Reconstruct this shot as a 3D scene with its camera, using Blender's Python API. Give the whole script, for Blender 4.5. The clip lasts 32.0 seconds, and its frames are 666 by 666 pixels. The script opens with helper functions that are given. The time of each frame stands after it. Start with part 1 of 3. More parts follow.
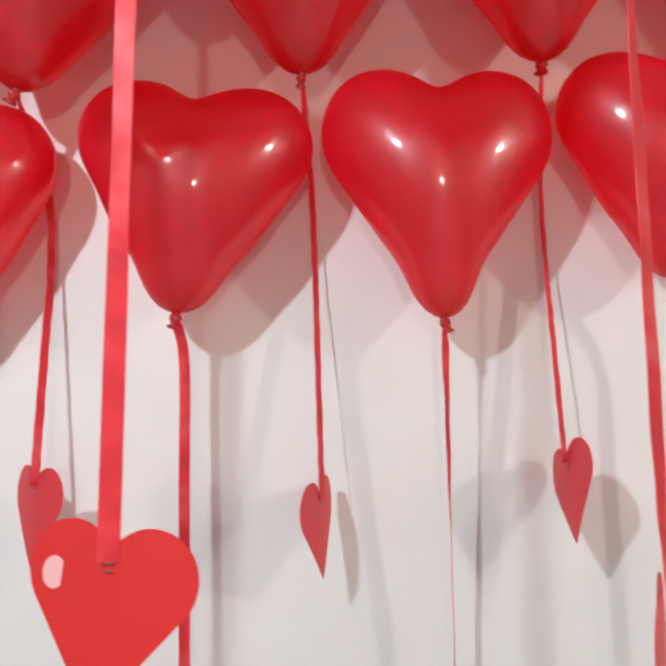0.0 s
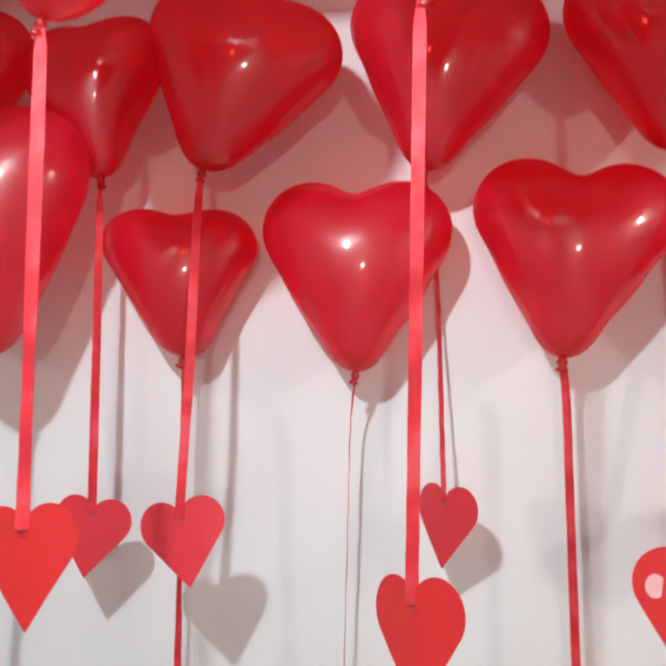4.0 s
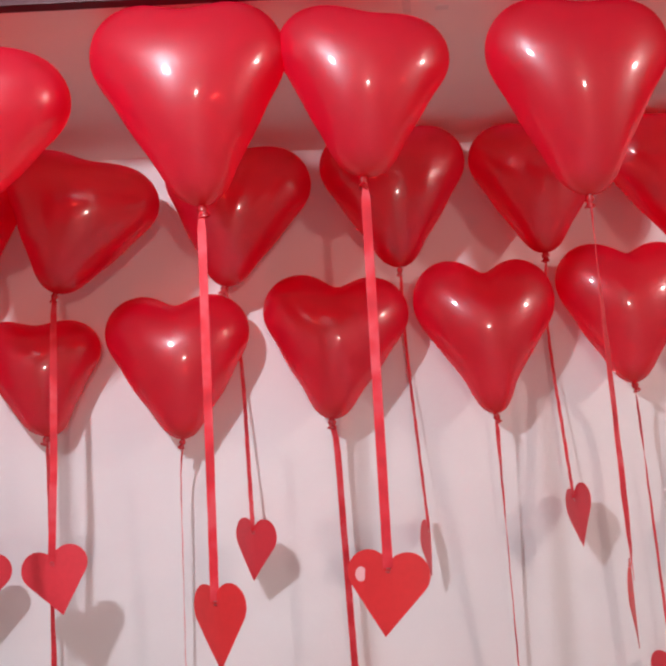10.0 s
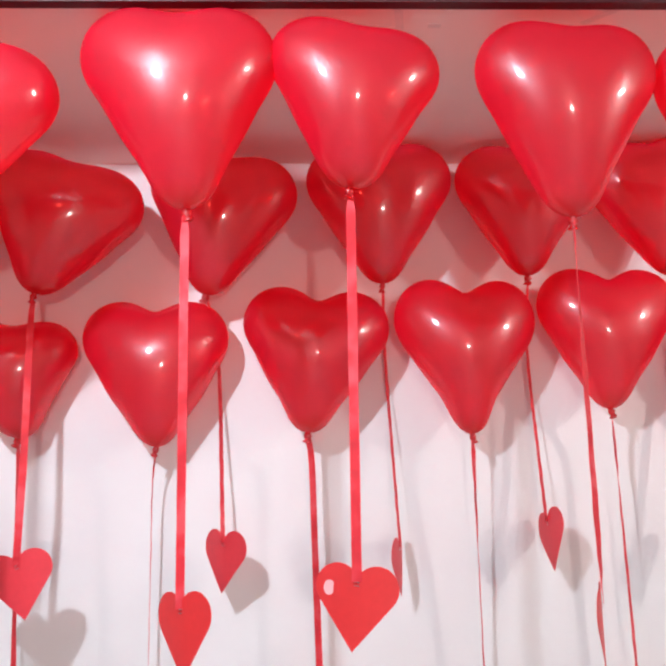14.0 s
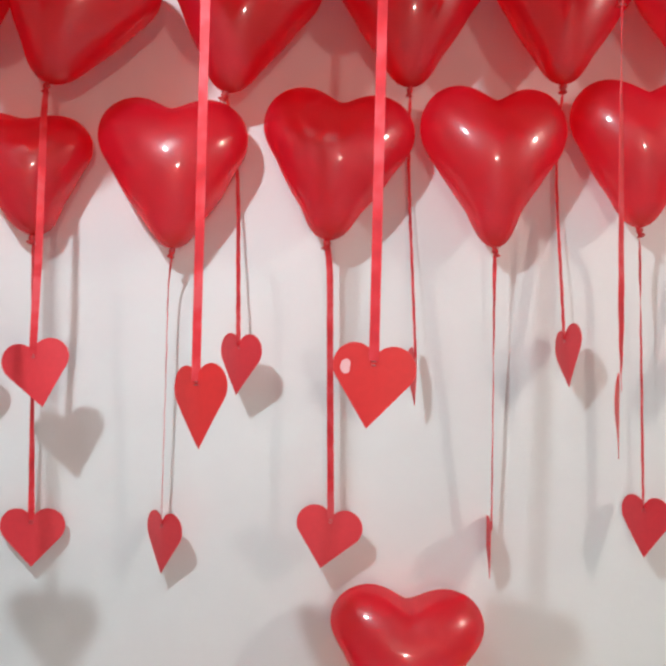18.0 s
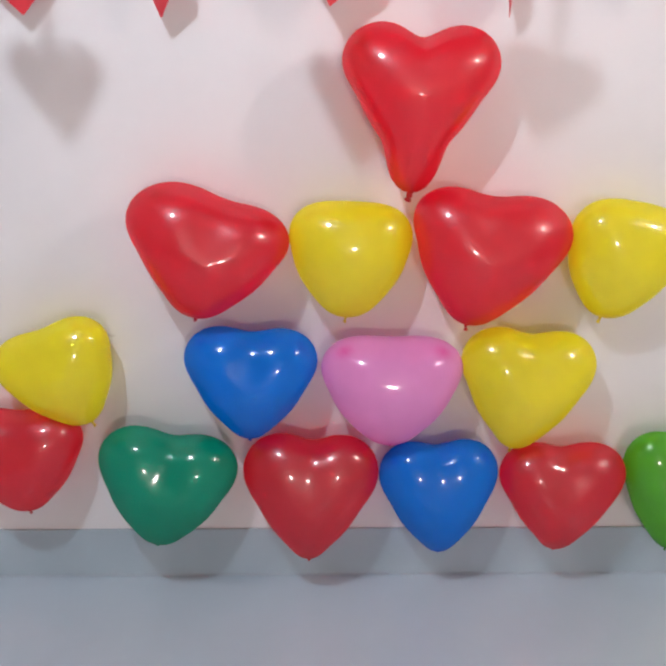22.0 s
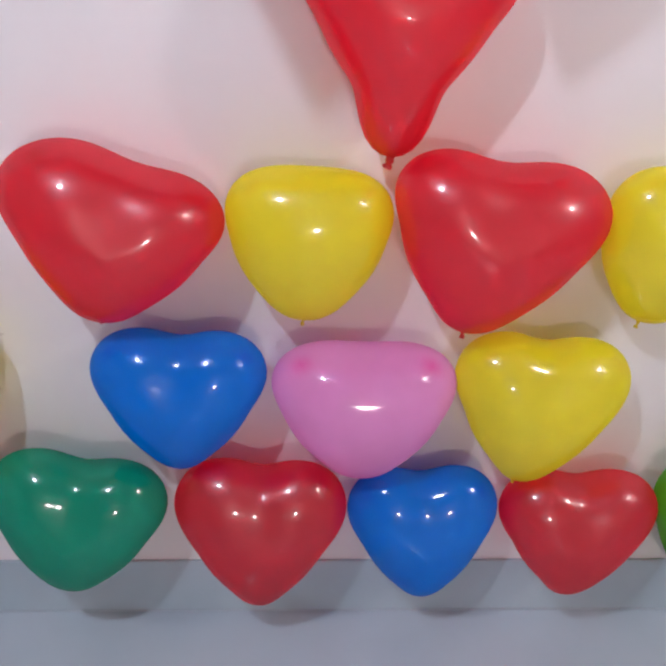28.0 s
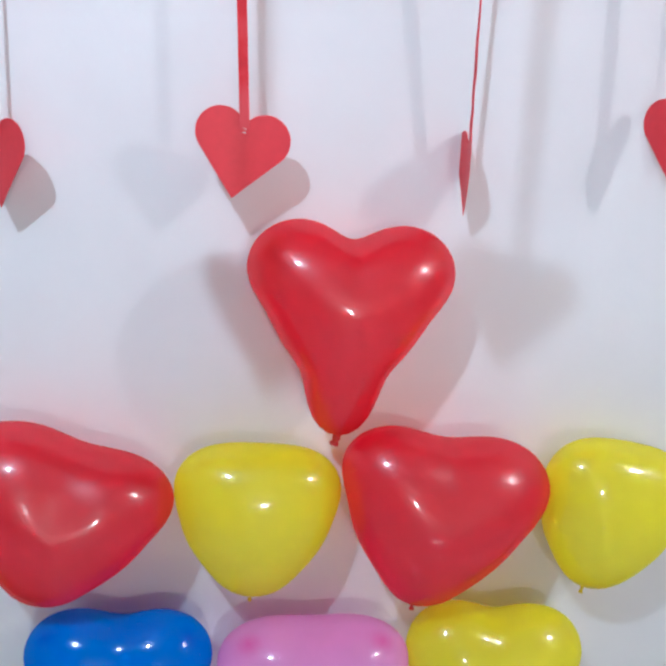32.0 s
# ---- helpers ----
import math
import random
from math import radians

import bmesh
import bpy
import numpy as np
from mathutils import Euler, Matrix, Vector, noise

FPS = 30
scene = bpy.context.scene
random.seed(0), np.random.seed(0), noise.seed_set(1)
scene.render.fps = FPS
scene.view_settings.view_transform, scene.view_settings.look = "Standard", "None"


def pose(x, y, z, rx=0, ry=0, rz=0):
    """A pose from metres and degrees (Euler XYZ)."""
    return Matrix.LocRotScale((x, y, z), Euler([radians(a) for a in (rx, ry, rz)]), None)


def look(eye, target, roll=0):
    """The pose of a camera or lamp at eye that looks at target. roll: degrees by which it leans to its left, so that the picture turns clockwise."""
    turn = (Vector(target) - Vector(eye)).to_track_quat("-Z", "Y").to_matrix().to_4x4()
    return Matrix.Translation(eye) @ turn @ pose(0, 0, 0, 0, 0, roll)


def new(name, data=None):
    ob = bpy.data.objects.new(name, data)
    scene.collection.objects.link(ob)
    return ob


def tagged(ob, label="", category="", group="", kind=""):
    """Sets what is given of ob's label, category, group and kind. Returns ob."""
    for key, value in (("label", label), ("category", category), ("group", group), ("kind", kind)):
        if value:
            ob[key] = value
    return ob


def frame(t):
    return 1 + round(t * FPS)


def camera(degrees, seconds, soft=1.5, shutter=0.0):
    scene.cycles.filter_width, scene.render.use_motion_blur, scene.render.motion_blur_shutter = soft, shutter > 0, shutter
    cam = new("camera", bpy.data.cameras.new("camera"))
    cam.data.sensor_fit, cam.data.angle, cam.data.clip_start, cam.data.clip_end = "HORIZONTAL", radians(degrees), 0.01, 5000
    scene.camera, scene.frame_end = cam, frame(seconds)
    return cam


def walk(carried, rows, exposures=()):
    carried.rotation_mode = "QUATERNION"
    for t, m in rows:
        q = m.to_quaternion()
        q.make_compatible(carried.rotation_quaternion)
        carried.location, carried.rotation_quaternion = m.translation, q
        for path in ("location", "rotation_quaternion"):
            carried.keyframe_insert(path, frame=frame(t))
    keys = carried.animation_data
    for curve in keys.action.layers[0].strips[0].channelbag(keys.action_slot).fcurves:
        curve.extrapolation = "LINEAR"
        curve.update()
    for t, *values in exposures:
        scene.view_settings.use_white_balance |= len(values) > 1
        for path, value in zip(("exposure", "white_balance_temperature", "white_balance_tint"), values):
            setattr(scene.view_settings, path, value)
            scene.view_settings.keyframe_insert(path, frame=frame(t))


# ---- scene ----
cam = camera(42.8, 32.0, 2.8, 0.6)
PATH = [
    (0, (0.29, -1.035, 1.734), (0.243, 0.946, 2.009), 0.2),
    (0.5, (0.247, -1.041, 1.734), (0.172, 0.933, 2.049), 0.7),
    (1, (0.161, -1.04, 1.733), (0.081, 0.936, 2.029), -0.0),
    (1.5, (0.082, -1.032, 1.732), (-0.112, 0.942, 1.987), 0.6),
    (2, (0.001, -1.036, 1.729), (-0.224, 0.941, 1.929), 0.9),
    (2.5, (-0.052, -1.058, 1.774), (-0.357, 0.914, 1.903), -0.2),
    (4.5, (-0.014, -1.344, 1.76), (-0.343, 0.594, 2.127), 2.5),
    (5, (-0.029, -1.447, 1.746), (-0.256, 0.48, 2.234), 0.9),
    (5.5, (-0.002, -1.534, 1.764), (-0.177, 0.392, 2.272), 0.3),
    (6, (0.054, -1.575, 1.761), (0.064, 0.36, 2.268), -0.1),
    (6.5, (0.034, -1.623, 1.848), (0.044, 0.336, 2.253), 1.0),
    (7, (0.116, -1.657, 1.82), (0.252, 0.282, 2.291), 0.6),
    (7.5, (0.071, -1.679, 1.784), (0.312, 0.259, 2.214), 0.5),
    (8, (0.029, -1.696, 1.759), (0.266, 0.248, 2.166), 0.1),
    (8.5, (0.041, -1.675, 1.76), (0.31, 0.278, 2.097), 0.6),
    (9, (0.034, -1.656, 1.762), (0.254, 0.297, 2.132), 0.8),
    (9.5, (0.047, -1.657, 1.773), (0.15, 0.299, 2.178), -0.4),
    (10, (0.092, -1.666, 1.806), (0.101, 0.311, 2.111), -3.0),
    (10.5, (0.092, -1.668, 1.81), (0.133, 0.298, 2.173), -2.6),
    (11, (0.091, -1.667, 1.796), (0.141, 0.292, 2.193), -0.8),
    (11.5, (0.089, -1.66, 1.796), (0.124, 0.304, 2.174), -0.1),
    (12, (0.091, -1.663, 1.799), (0.124, 0.302, 2.172), -0.2),
    (12.5, (0.093, -1.667, 1.8), (0.14, 0.298, 2.172), -0.1),
    (13, (0.098, -1.663, 1.784), (0.144, 0.308, 2.117), -0.5),
    (13.5, (0.095, -1.663, 1.795), (0.149, 0.303, 2.156), -0.5),
    (15.5, (0.098, -1.618, 1.735), (0.132, 0.366, 1.986), -1.5),
    (16, (0.092, -1.61, 1.703), (0.114, 0.383, 1.863), 1.6),
    (16.5, (0.094, -1.609, 1.666), (0.15, 0.389, 1.72), 1.6),
    (17, (0.09, -1.608, 1.669), (0.105, 0.391, 1.725), 1.8),
    (17.5, (0.088, -1.611, 1.671), (0.131, 0.386, 1.755), 1.7),
    (18, (0.087, -1.613, 1.669), (0.11, 0.386, 1.737), 1.5),
    (18.5, (0.088, -1.603, 1.649), (0.067, 0.396, 1.594), 1.2),
    (19, (0.09, -1.591, 1.629), (0.109, 0.404, 1.486), 1.5),
    (19.5, (0.094, -1.58, 1.627), (0.093, 0.415, 1.486), 0.5),
    (20, (0.128, -1.56, 1.591), (0.111, 0.425, 1.344), -0.1),
    (20.5, (0.145, -1.536, 1.548), (0.143, 0.418, 1.122), -0.3),
    (21, (0.136, -1.575, 1.492), (0.077, 0.359, 0.986), -1.0),
    (21.5, (0.092, -1.603, 1.394), (0.095, 0.302, 0.783), 0.9),
    (22, (0.082, -1.605, 1.389), (0.102, 0.216, 0.561), 0.1),
    (22.5, (0.021, -1.593, 1.318), (0.209, 0.262, 0.592), 1.9),
    (23, (0.06, -1.55, 1.351), (0.155, 0.297, 0.59), 2.4),
    (23.5, (0.126, -1.452, 1.34), (0.122, 0.368, 0.512), 0.5),
    (24, (0.136, -1.363, 1.326), (0.158, 0.434, 0.448), 0.1),
    (24.5, (0.101, -1.233, 1.305), (0.252, 0.547, 0.405), 0.7),
    (25, (0.074, -1.163, 1.308), (0.213, 0.616, 0.406), 1.2),
    (25.5, (0.116, -1.18, 1.311), (0.07, 0.589, 0.38), -0.0),
    (26, (0.139, -1.186, 1.31), (0.064, 0.586, 0.384), -0.8),
    (26.5, (0.145, -1.193, 1.31), (0.113, 0.587, 0.399), -0.1),
    (28.5, (0.121, -1.165, 1.351), (0.177, 0.549, 0.322), 1.2),
    (29, (0.094, -1.174, 1.338), (0.138, 0.568, 0.355), 1.8),
    (29.5, (0.096, -1.166, 1.339), (0.177, 0.601, 0.406), 1.7),
    (30, (0.103, -1.169, 1.362), (0.247, 0.689, 0.635), 1.7),
    (30.5, (0.112, -1.17, 1.396), (0.244, 0.717, 0.747), 2.0),
    (31, (0.113, -1.167, 1.407), (0.261, 0.723, 0.772), 2.3),
    (31.5, (0.104, -1.167, 1.407), (0.29, 0.741, 0.837), 2.4),
    (32, (0.105, -1.168, 1.421), (0.323, 0.75, 0.895), 2.1),
]
walk(cam, [(t, look(eye, target, roll)) for t, eye, target, roll in PATH], [(0, -0.1, 6250, 5), (2.5, -0.09, 6250, 5), (5, -0.12, 6200, 10), (6, -0.12, 6350, 13), (7, -0.12, 7400, 29), (8, -0.38, 8900, 50), (9, -0.42, 7300, 43), (10, -0.36, 6700, 28), (11, -0.27, 6400, 22), (12, 0.19, 6150, 15), (13, 0.2, 6100, 16), (16, -0.19, 6300, 14), (17, -0.13, 6250, 7), (18, -0.14, 6200, 6), (20, -0.09, 5950, 4), (22, 0.11, 6200, 18), (24, 0.04, 5950, 17), (26, 0.01, 6000, 24), (29, -0.01, 6000, 19), (30, -0.03, 5300, 9), (31, 0.02, 5300, 9), (32, 0.07, 5350, 9)])

# ---- light ----
world = bpy.data.worlds.new("room_world")
scene.world = world
world.use_nodes = True
world.node_tree.nodes["Background"].inputs[0].default_value = (0.75, 0.85, 1.0, 1)
world.node_tree.nodes["Background"].inputs[1].default_value = 0.05


def lamp(name, place, watts, colour, radius):
    d = bpy.data.lights.new(name, "POINT")
    d.energy, d.color, d.shadow_soft_size = watts, colour, radius
    ob = new(name, d)
    ob.location = place
    return ob


lamp("white_bulb", (-0.408, -1.414, 2.455), 57, (0.84, 0.955, 1.0), 0.028)
lamp("side_bulb", (2.15, -1.45, 2.44), 48, (1.0, 0.90, 0.80), 0.035)
lamp("warm_bulb", (0.58, -5.0, 1.66), 98, (1.0, 0.87, 0.75), 0.05)


# ---- materials ----
def material(name):
    m = bpy.data.materials.new(name)
    m.use_nodes = True
    nt = m.node_tree
    return m, nt, nt.nodes["Principled BSDF"], nt.nodes["Material Output"]


def node(nt, kind, **values):
    n = nt.nodes.new(kind)
    for key, value in values.items():
        n.inputs[key].default_value = value
    return n


def noise_tex(nt, scale, detail=4.0, rough=0.55, coord="Object"):
    tc = nt.nodes.new("ShaderNodeTexCoord")
    n = node(nt, "ShaderNodeTexNoise", Scale=scale, Detail=detail, Roughness=rough)
    nt.links.new(tc.outputs[coord], n.inputs["Vector"])
    return n


def ramp(nt, source, stops):
    r = nt.nodes.new("ShaderNodeValToRGB")
    el = r.color_ramp.elements
    while len(el) < len(stops):
        el.new(0.5)
    for e, (p, c) in zip(el, stops):
        e.position, e.color = p, (*c, 1)
    nt.links.new(source, r.inputs[0])
    return r


def bump(nt, source, strength, distance):
    b = node(nt, "ShaderNodeBump", Strength=strength, Distance=distance)
    nt.links.new(source, b.inputs["Height"])
    return b


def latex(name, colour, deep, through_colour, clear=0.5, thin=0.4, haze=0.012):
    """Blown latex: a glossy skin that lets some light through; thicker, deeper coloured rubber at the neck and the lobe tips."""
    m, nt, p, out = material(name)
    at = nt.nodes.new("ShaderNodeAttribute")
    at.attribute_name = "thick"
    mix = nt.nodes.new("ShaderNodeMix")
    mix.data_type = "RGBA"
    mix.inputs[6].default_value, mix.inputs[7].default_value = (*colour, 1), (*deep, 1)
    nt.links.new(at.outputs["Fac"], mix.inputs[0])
    fine = noise_tex(nt, 14.0, 3.0)
    tint = nt.nodes.new("ShaderNodeHueSaturation")
    span = nt.nodes.new("ShaderNodeMapRange")
    span.inputs["To Min"].default_value, span.inputs["To Max"].default_value = 0.90, 1.10
    nt.links.new(fine.outputs["Fac"], span.inputs["Value"])
    nt.links.new(span.outputs[0], tint.inputs["Value"])
    nt.links.new(mix.outputs[2], tint.inputs["Color"])
    nt.nodes.remove(p)
    skin = node(nt, "ShaderNodeBsdfDiffuse", Roughness=0.3)
    tr = nt.nodes.new("ShaderNodeBsdfTranslucent")
    nt.links.new(tint.outputs[0], skin.inputs["Color"])
    nt.links.new(tint.outputs[0], tr.inputs["Color"])
    rubber = node(nt, "ShaderNodeMixShader", Fac=clear)
    nt.links.new(skin.outputs[0], rubber.inputs[1])
    nt.links.new(tr.outputs[0], rubber.inputs[2])
    # thin stretched skin: part of the light goes straight through
    clearer = nt.nodes.new("ShaderNodeBsdfTransparent")
    clearer.inputs[0].default_value = (*through_colour, 1)
    soft = node(nt, "ShaderNodeMixShader", Fac=thin)
    nt.links.new(rubber.outputs[0], soft.inputs[1])
    nt.links.new(clearer.outputs[0], soft.inputs[2])
    sheen = node(nt, "ShaderNodeBsdfGlossy", Roughness=0.40)
    veil = node(nt, "ShaderNodeMixShader", Fac=haze)
    nt.links.new(soft.outputs[0], veil.inputs[1])
    nt.links.new(sheen.outputs[0], veil.inputs[2])
    # clear gloss, stronger at grazing sight
    edge = node(nt, "ShaderNodeLayerWeight", Blend=0.5)
    power = node(nt, "ShaderNodeMath")
    power.operation = "POWER"
    power.inputs[1].default_value = 5.0
    nt.links.new(edge.outputs["Facing"], power.inputs[0])
    fres = nt.nodes.new("ShaderNodeMapRange")
    fres.inputs["To Min"].default_value, fres.inputs["To Max"].default_value = 0.045, 0.3
    nt.links.new(power.outputs[0], fres.inputs["Value"])
    gloss = node(nt, "ShaderNodeBsdfGlossy", Roughness=0.095)
    wet = nt.nodes.new("ShaderNodeMixShader")
    nt.links.new(fres.outputs[0], wet.inputs[0])
    nt.links.new(veil.outputs[0], wet.inputs[1])
    nt.links.new(gloss.outputs[0], wet.inputs[2])
    nt.links.new(wet.outputs[0], out.inputs[0])
    return m


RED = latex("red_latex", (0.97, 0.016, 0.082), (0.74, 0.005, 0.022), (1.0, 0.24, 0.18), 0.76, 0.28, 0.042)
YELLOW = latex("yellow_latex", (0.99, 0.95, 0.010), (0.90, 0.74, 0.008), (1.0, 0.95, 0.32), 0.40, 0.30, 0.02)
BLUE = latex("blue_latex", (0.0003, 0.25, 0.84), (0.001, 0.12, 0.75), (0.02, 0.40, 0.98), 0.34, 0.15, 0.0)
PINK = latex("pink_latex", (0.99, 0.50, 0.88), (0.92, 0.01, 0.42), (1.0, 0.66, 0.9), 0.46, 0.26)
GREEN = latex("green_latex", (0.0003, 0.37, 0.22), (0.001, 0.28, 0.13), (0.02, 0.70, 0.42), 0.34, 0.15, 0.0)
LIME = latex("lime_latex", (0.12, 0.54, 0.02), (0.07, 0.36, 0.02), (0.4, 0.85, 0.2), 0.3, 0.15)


def plaster(name, colour, grime, scale=2.2):
    m, nt, p, out = material(name)
    big = noise_tex(nt, scale, 5.0)
    r = ramp(nt, big.outputs["Fac"], [(0.35, grime), (0.62, colour)])
    nt.links.new(r.outputs[0], p.inputs["Base Color"])
    p.inputs["Roughness"].default_value = 0.55
    grain = noise_tex(nt, 60.0, 6.0)
    b = bump(nt, grain.outputs["Fac"], 0.10, 0.004)
    nt.links.new(b.outputs[0], p.inputs["Normal"])
    return m


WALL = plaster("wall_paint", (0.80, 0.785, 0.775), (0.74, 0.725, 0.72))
# tone of the unseen far walls and ceiling, set to limit bounce light
FAR = plaster("bounce_wall_tone", (0.44, 0.415, 0.40), (0.39, 0.365, 0.35))
# pinkish cream: red light off the balloons is put into the soffit's colour
CEIL = plaster("red_lit_soffit_paint", (0.83, 0.72, 0.65), (0.77, 0.66, 0.59))


def satin(name, colour):
    m, nt, p, out = material(name)
    crease = noise_tex(nt, 22.0, 2.0)
    # sheen of crumpled satin put into the colour: darker folds, pinker highlights
    r = ramp(nt, crease.outputs["Fac"], [(0.34, tuple(c * 0.84 for c in colour)), (0.50, colour), (0.66, (colour[0] * 1.06, colour[1] * 2.6, colour[2] * 2.2))])
    nt.links.new(r.outputs[0], p.inputs["Base Color"])
    p.inputs["Roughness"].default_value = 0.48
    p.inputs["Specular IOR Level"].default_value = 0.3
    p.inputs["Sheen Weight"].default_value = 0.04
    p.inputs["Anisotropic"].default_value = 0.5
    b = bump(nt, crease.outputs["Fac"], 0.35, 0.004)
    nt.links.new(b.outputs[0], p.inputs["Normal"])
    tr = nt.nodes.new("ShaderNodeBsdfTranslucent")
    nt.links.new(r.outputs[0], tr.inputs["Color"])
    both = nt.nodes.new("ShaderNodeMixShader")
    both.inputs[0].default_value = 0.2
    nt.links.new(p.outputs[0], both.inputs[1])
    nt.links.new(tr.outputs[0], both.inputs[2])
    nt.links.new(both.outputs[0], out.inputs[0])
    return m


RIBBON = satin("red_satin", (0.82, 0.038, 0.054))


def card(name, colour, gloss=0.42, thin=0.2):
    m, nt, p, out = material(name)
    fibre = noise_tex(nt, 90.0, 5.0)
    r = ramp(nt, fibre.outputs["Fac"], [(0.3, tuple(c * 0.93 for c in colour)), (0.7, colour)])
    nt.links.new(r.outputs[0], p.inputs["Base Color"])
    p.inputs["Roughness"].default_value = gloss
    b = bump(nt, fibre.outputs["Fac"], 0.06, 0.002)
    nt.links.new(b.outputs[0], p.inputs["Normal"])
    tr = nt.nodes.new("ShaderNodeBsdfTranslucent")
    nt.links.new(r.outputs[0], tr.inputs["Color"])
    both = nt.nodes.new("ShaderNodeMixShader")
    both.inputs[0].default_value = thin
    nt.links.new(p.outputs[0], both.inputs[1])
    nt.links.new(tr.outputs[0], both.inputs[2])
    nt.links.new(both.outputs[0], out.inputs[0])
    return m


CARD = card("red_card", (0.84, 0.050, 0.068))
BRIGHT_CARD = card("bright_red_card", (0.80, 0.034, 0.034))


def plain(name, colour, rough, metal=0.0):
    m, nt, p, out = material(name)
    p.inputs["Base Color"].default_value = (*colour, 1)
    p.inputs["Roughness"].default_value = rough
    p.inputs["Metallic"].default_value = metal
    return m


STEEL = plain("staple_steel", (0.6, 0.6, 0.62), 0.3, 1.0)
PALE_SPOT = plain("gloss_spot", (0.85, 0.42, 0.42), 0.2)
MAROON = card("maroon_edging", (0.055, 0.008, 0.012), 0.35, 0.0)
SCUFF = plain("scuffed_paint", (0.68, 0.655, 0.64), 0.7)
TAPE = card("clear_tape", (0.80, 0.74, 0.68), 0.2, 0.0)
SCREW = plain("dull_screw", (0.30, 0.30, 0.31), 0.45, 1.0)
JOINT = plain("tile_joint", (0.40, 0.47, 0.52), 0.5)


def tile(name, colour, cloud, rough=0.10, coat=0.3):
    m, nt, p, out = material(name)
    big = noise_tex(nt, 3.0, 6.0)
    r = ramp(nt, big.outputs["Fac"], [(0.3, cloud), (0.7, colour)])
    nt.links.new(r.outputs[0], p.inputs["Base Color"])
    p.inputs["Roughness"].default_value = rough
    p.inputs["Coat Weight"].default_value = coat
    p.inputs["Coat Roughness"].default_value = rough
    fine = noise_tex(nt, 9.0, 4.0)
    b = bump(nt, fine.outputs["Fac"], 0.03, 0.01)
    nt.links.new(b.outputs[0], p.inputs["Normal"])
    return m


TILE = tile("glazed_tile", (0.44, 0.53, 0.58), (0.38, 0.47, 0.52))
FLOOR = tile("floor_tile", (0.46, 0.55, 0.61), (0.41, 0.50, 0.56), 0.09, 0.0)


def laminate(name):
    m, nt, p, out = material(name)
    tc = nt.nodes.new("ShaderNodeTexCoord")
    mp = node(nt, "ShaderNodeMapping", Scale=(1.2, 8.0, 30.0))
    nt.links.new(tc.outputs["Object"], mp.inputs["Vector"])
    n = node(nt, "ShaderNodeTexNoise", Scale=3.0, Detail=6.0)
    nt.links.new(mp.outputs[0], n.inputs["Vector"])
    r = ramp(nt, n.outputs["Fac"], [(0.3, (0.028, 0.031, 0.035)), (0.7, (0.055, 0.060, 0.066))])
    nt.links.new(r.outputs[0], p.inputs["Base Color"])
    p.inputs["Roughness"].default_value = 0.34
    b = bump(nt, n.outputs["Fac"], 0.05, 0.003)
    nt.links.new(b.outputs[0], p.inputs["Normal"])
    return m


LAMINATE = laminate("grey_laminate")


# ---- building helpers ----
def mesh_object(name, verts, faces, mat, parent=None, label="", smooth=False):
    me = bpy.data.meshes.new(name)
    me.from_pydata([tuple(v) for v in verts], [], faces)
    me.materials.append(mat)
    if smooth:
        me.polygons.foreach_set("use_smooth", [True] * len(me.polygons))
    me.update()
    ob = new(name, me)
    ob.parent = parent
    if label:
        ob["label"] = label
    return ob


def box(name, lo, hi, mat, parent=None, bevel=0.0, label=""):
    bm = bmesh.new()
    bmesh.ops.create_cube(bm, size=1.0)
    for v in bm.verts:
        v.co = Vector([lo[i] + (v.co[i] + 0.5) * (hi[i] - lo[i]) for i in range(3)])
    if bevel:
        bmesh.ops.bevel(bm, geom=bm.edges[:], offset=bevel, segments=2, affect="EDGES", profile=0.5)
    me = bpy.data.meshes.new(name)
    bm.to_mesh(me)
    bm.free()
    me.materials.append(mat)
    ob = new(name, me)
    ob.parent = parent
    if label:
        ob["label"] = label
    return ob


def lathe(name, profile, mat, parent, segments=16, squash=(1, 1), wobble=0.0, seed=0):
    verts, faces = [], []
    for r, z in profile:
        for j in range(segments):
            a = 2 * math.pi * j / segments
            q = r * (1 + wobble * math.sin(3 * a + z * 900 + seed))
            verts.append((q * math.cos(a) * squash[0], q * math.sin(a) * squash[1], z))
    for i in range(len(profile) - 1):
        for j in range(segments):
            k = (j + 1) % segments
            faces.append((i * segments + j, i * segments + k, (i + 1) * segments + k, (i + 1) * segments + j))
    faces.append(tuple(range(segments)))
    faces.append(tuple(reversed(range((len(profile) - 1) * segments, len(profile) * segments))))
    return mesh_object(name, verts, faces, mat, parent, "", True)


# ---- the room ----
X0, X1, Y0, SOFFIT, TOP, BASE = -2.6, 2.4, -5.8, 2.445, 2.588, 0.033
tagged(box("wall_north", (X0 - 0.15, 0, -0.1), (X1 + 0.15, 0.15, TOP + 0.1), WALL), "white painted plaster wall behind the balloons", "wall", kind="structure")
# unseen walls, added to close the room and bounce light; ceiling darkened likewise
tagged(box("wall_south", (X0 - 0.15, Y0 - 0.15, -0.1), (X1 + 0.15, Y0, TOP + 0.1), FAR), "unseen beige wall opposite the balloons, toned for bounce light", "wall", kind="structure")
tagged(box("wall_west", (X0 - 0.15, Y0, -0.1), (X0, 0, TOP + 0.1), FAR), "unseen beige side wall, toned for bounce light", "wall", kind="structure")
tagged(box("wall_east", (X1, Y0, -0.1), (X1 + 0.15, 0, TOP + 0.1), FAR), "unseen beige side wall, toned for bounce light", "wall", kind="structure")
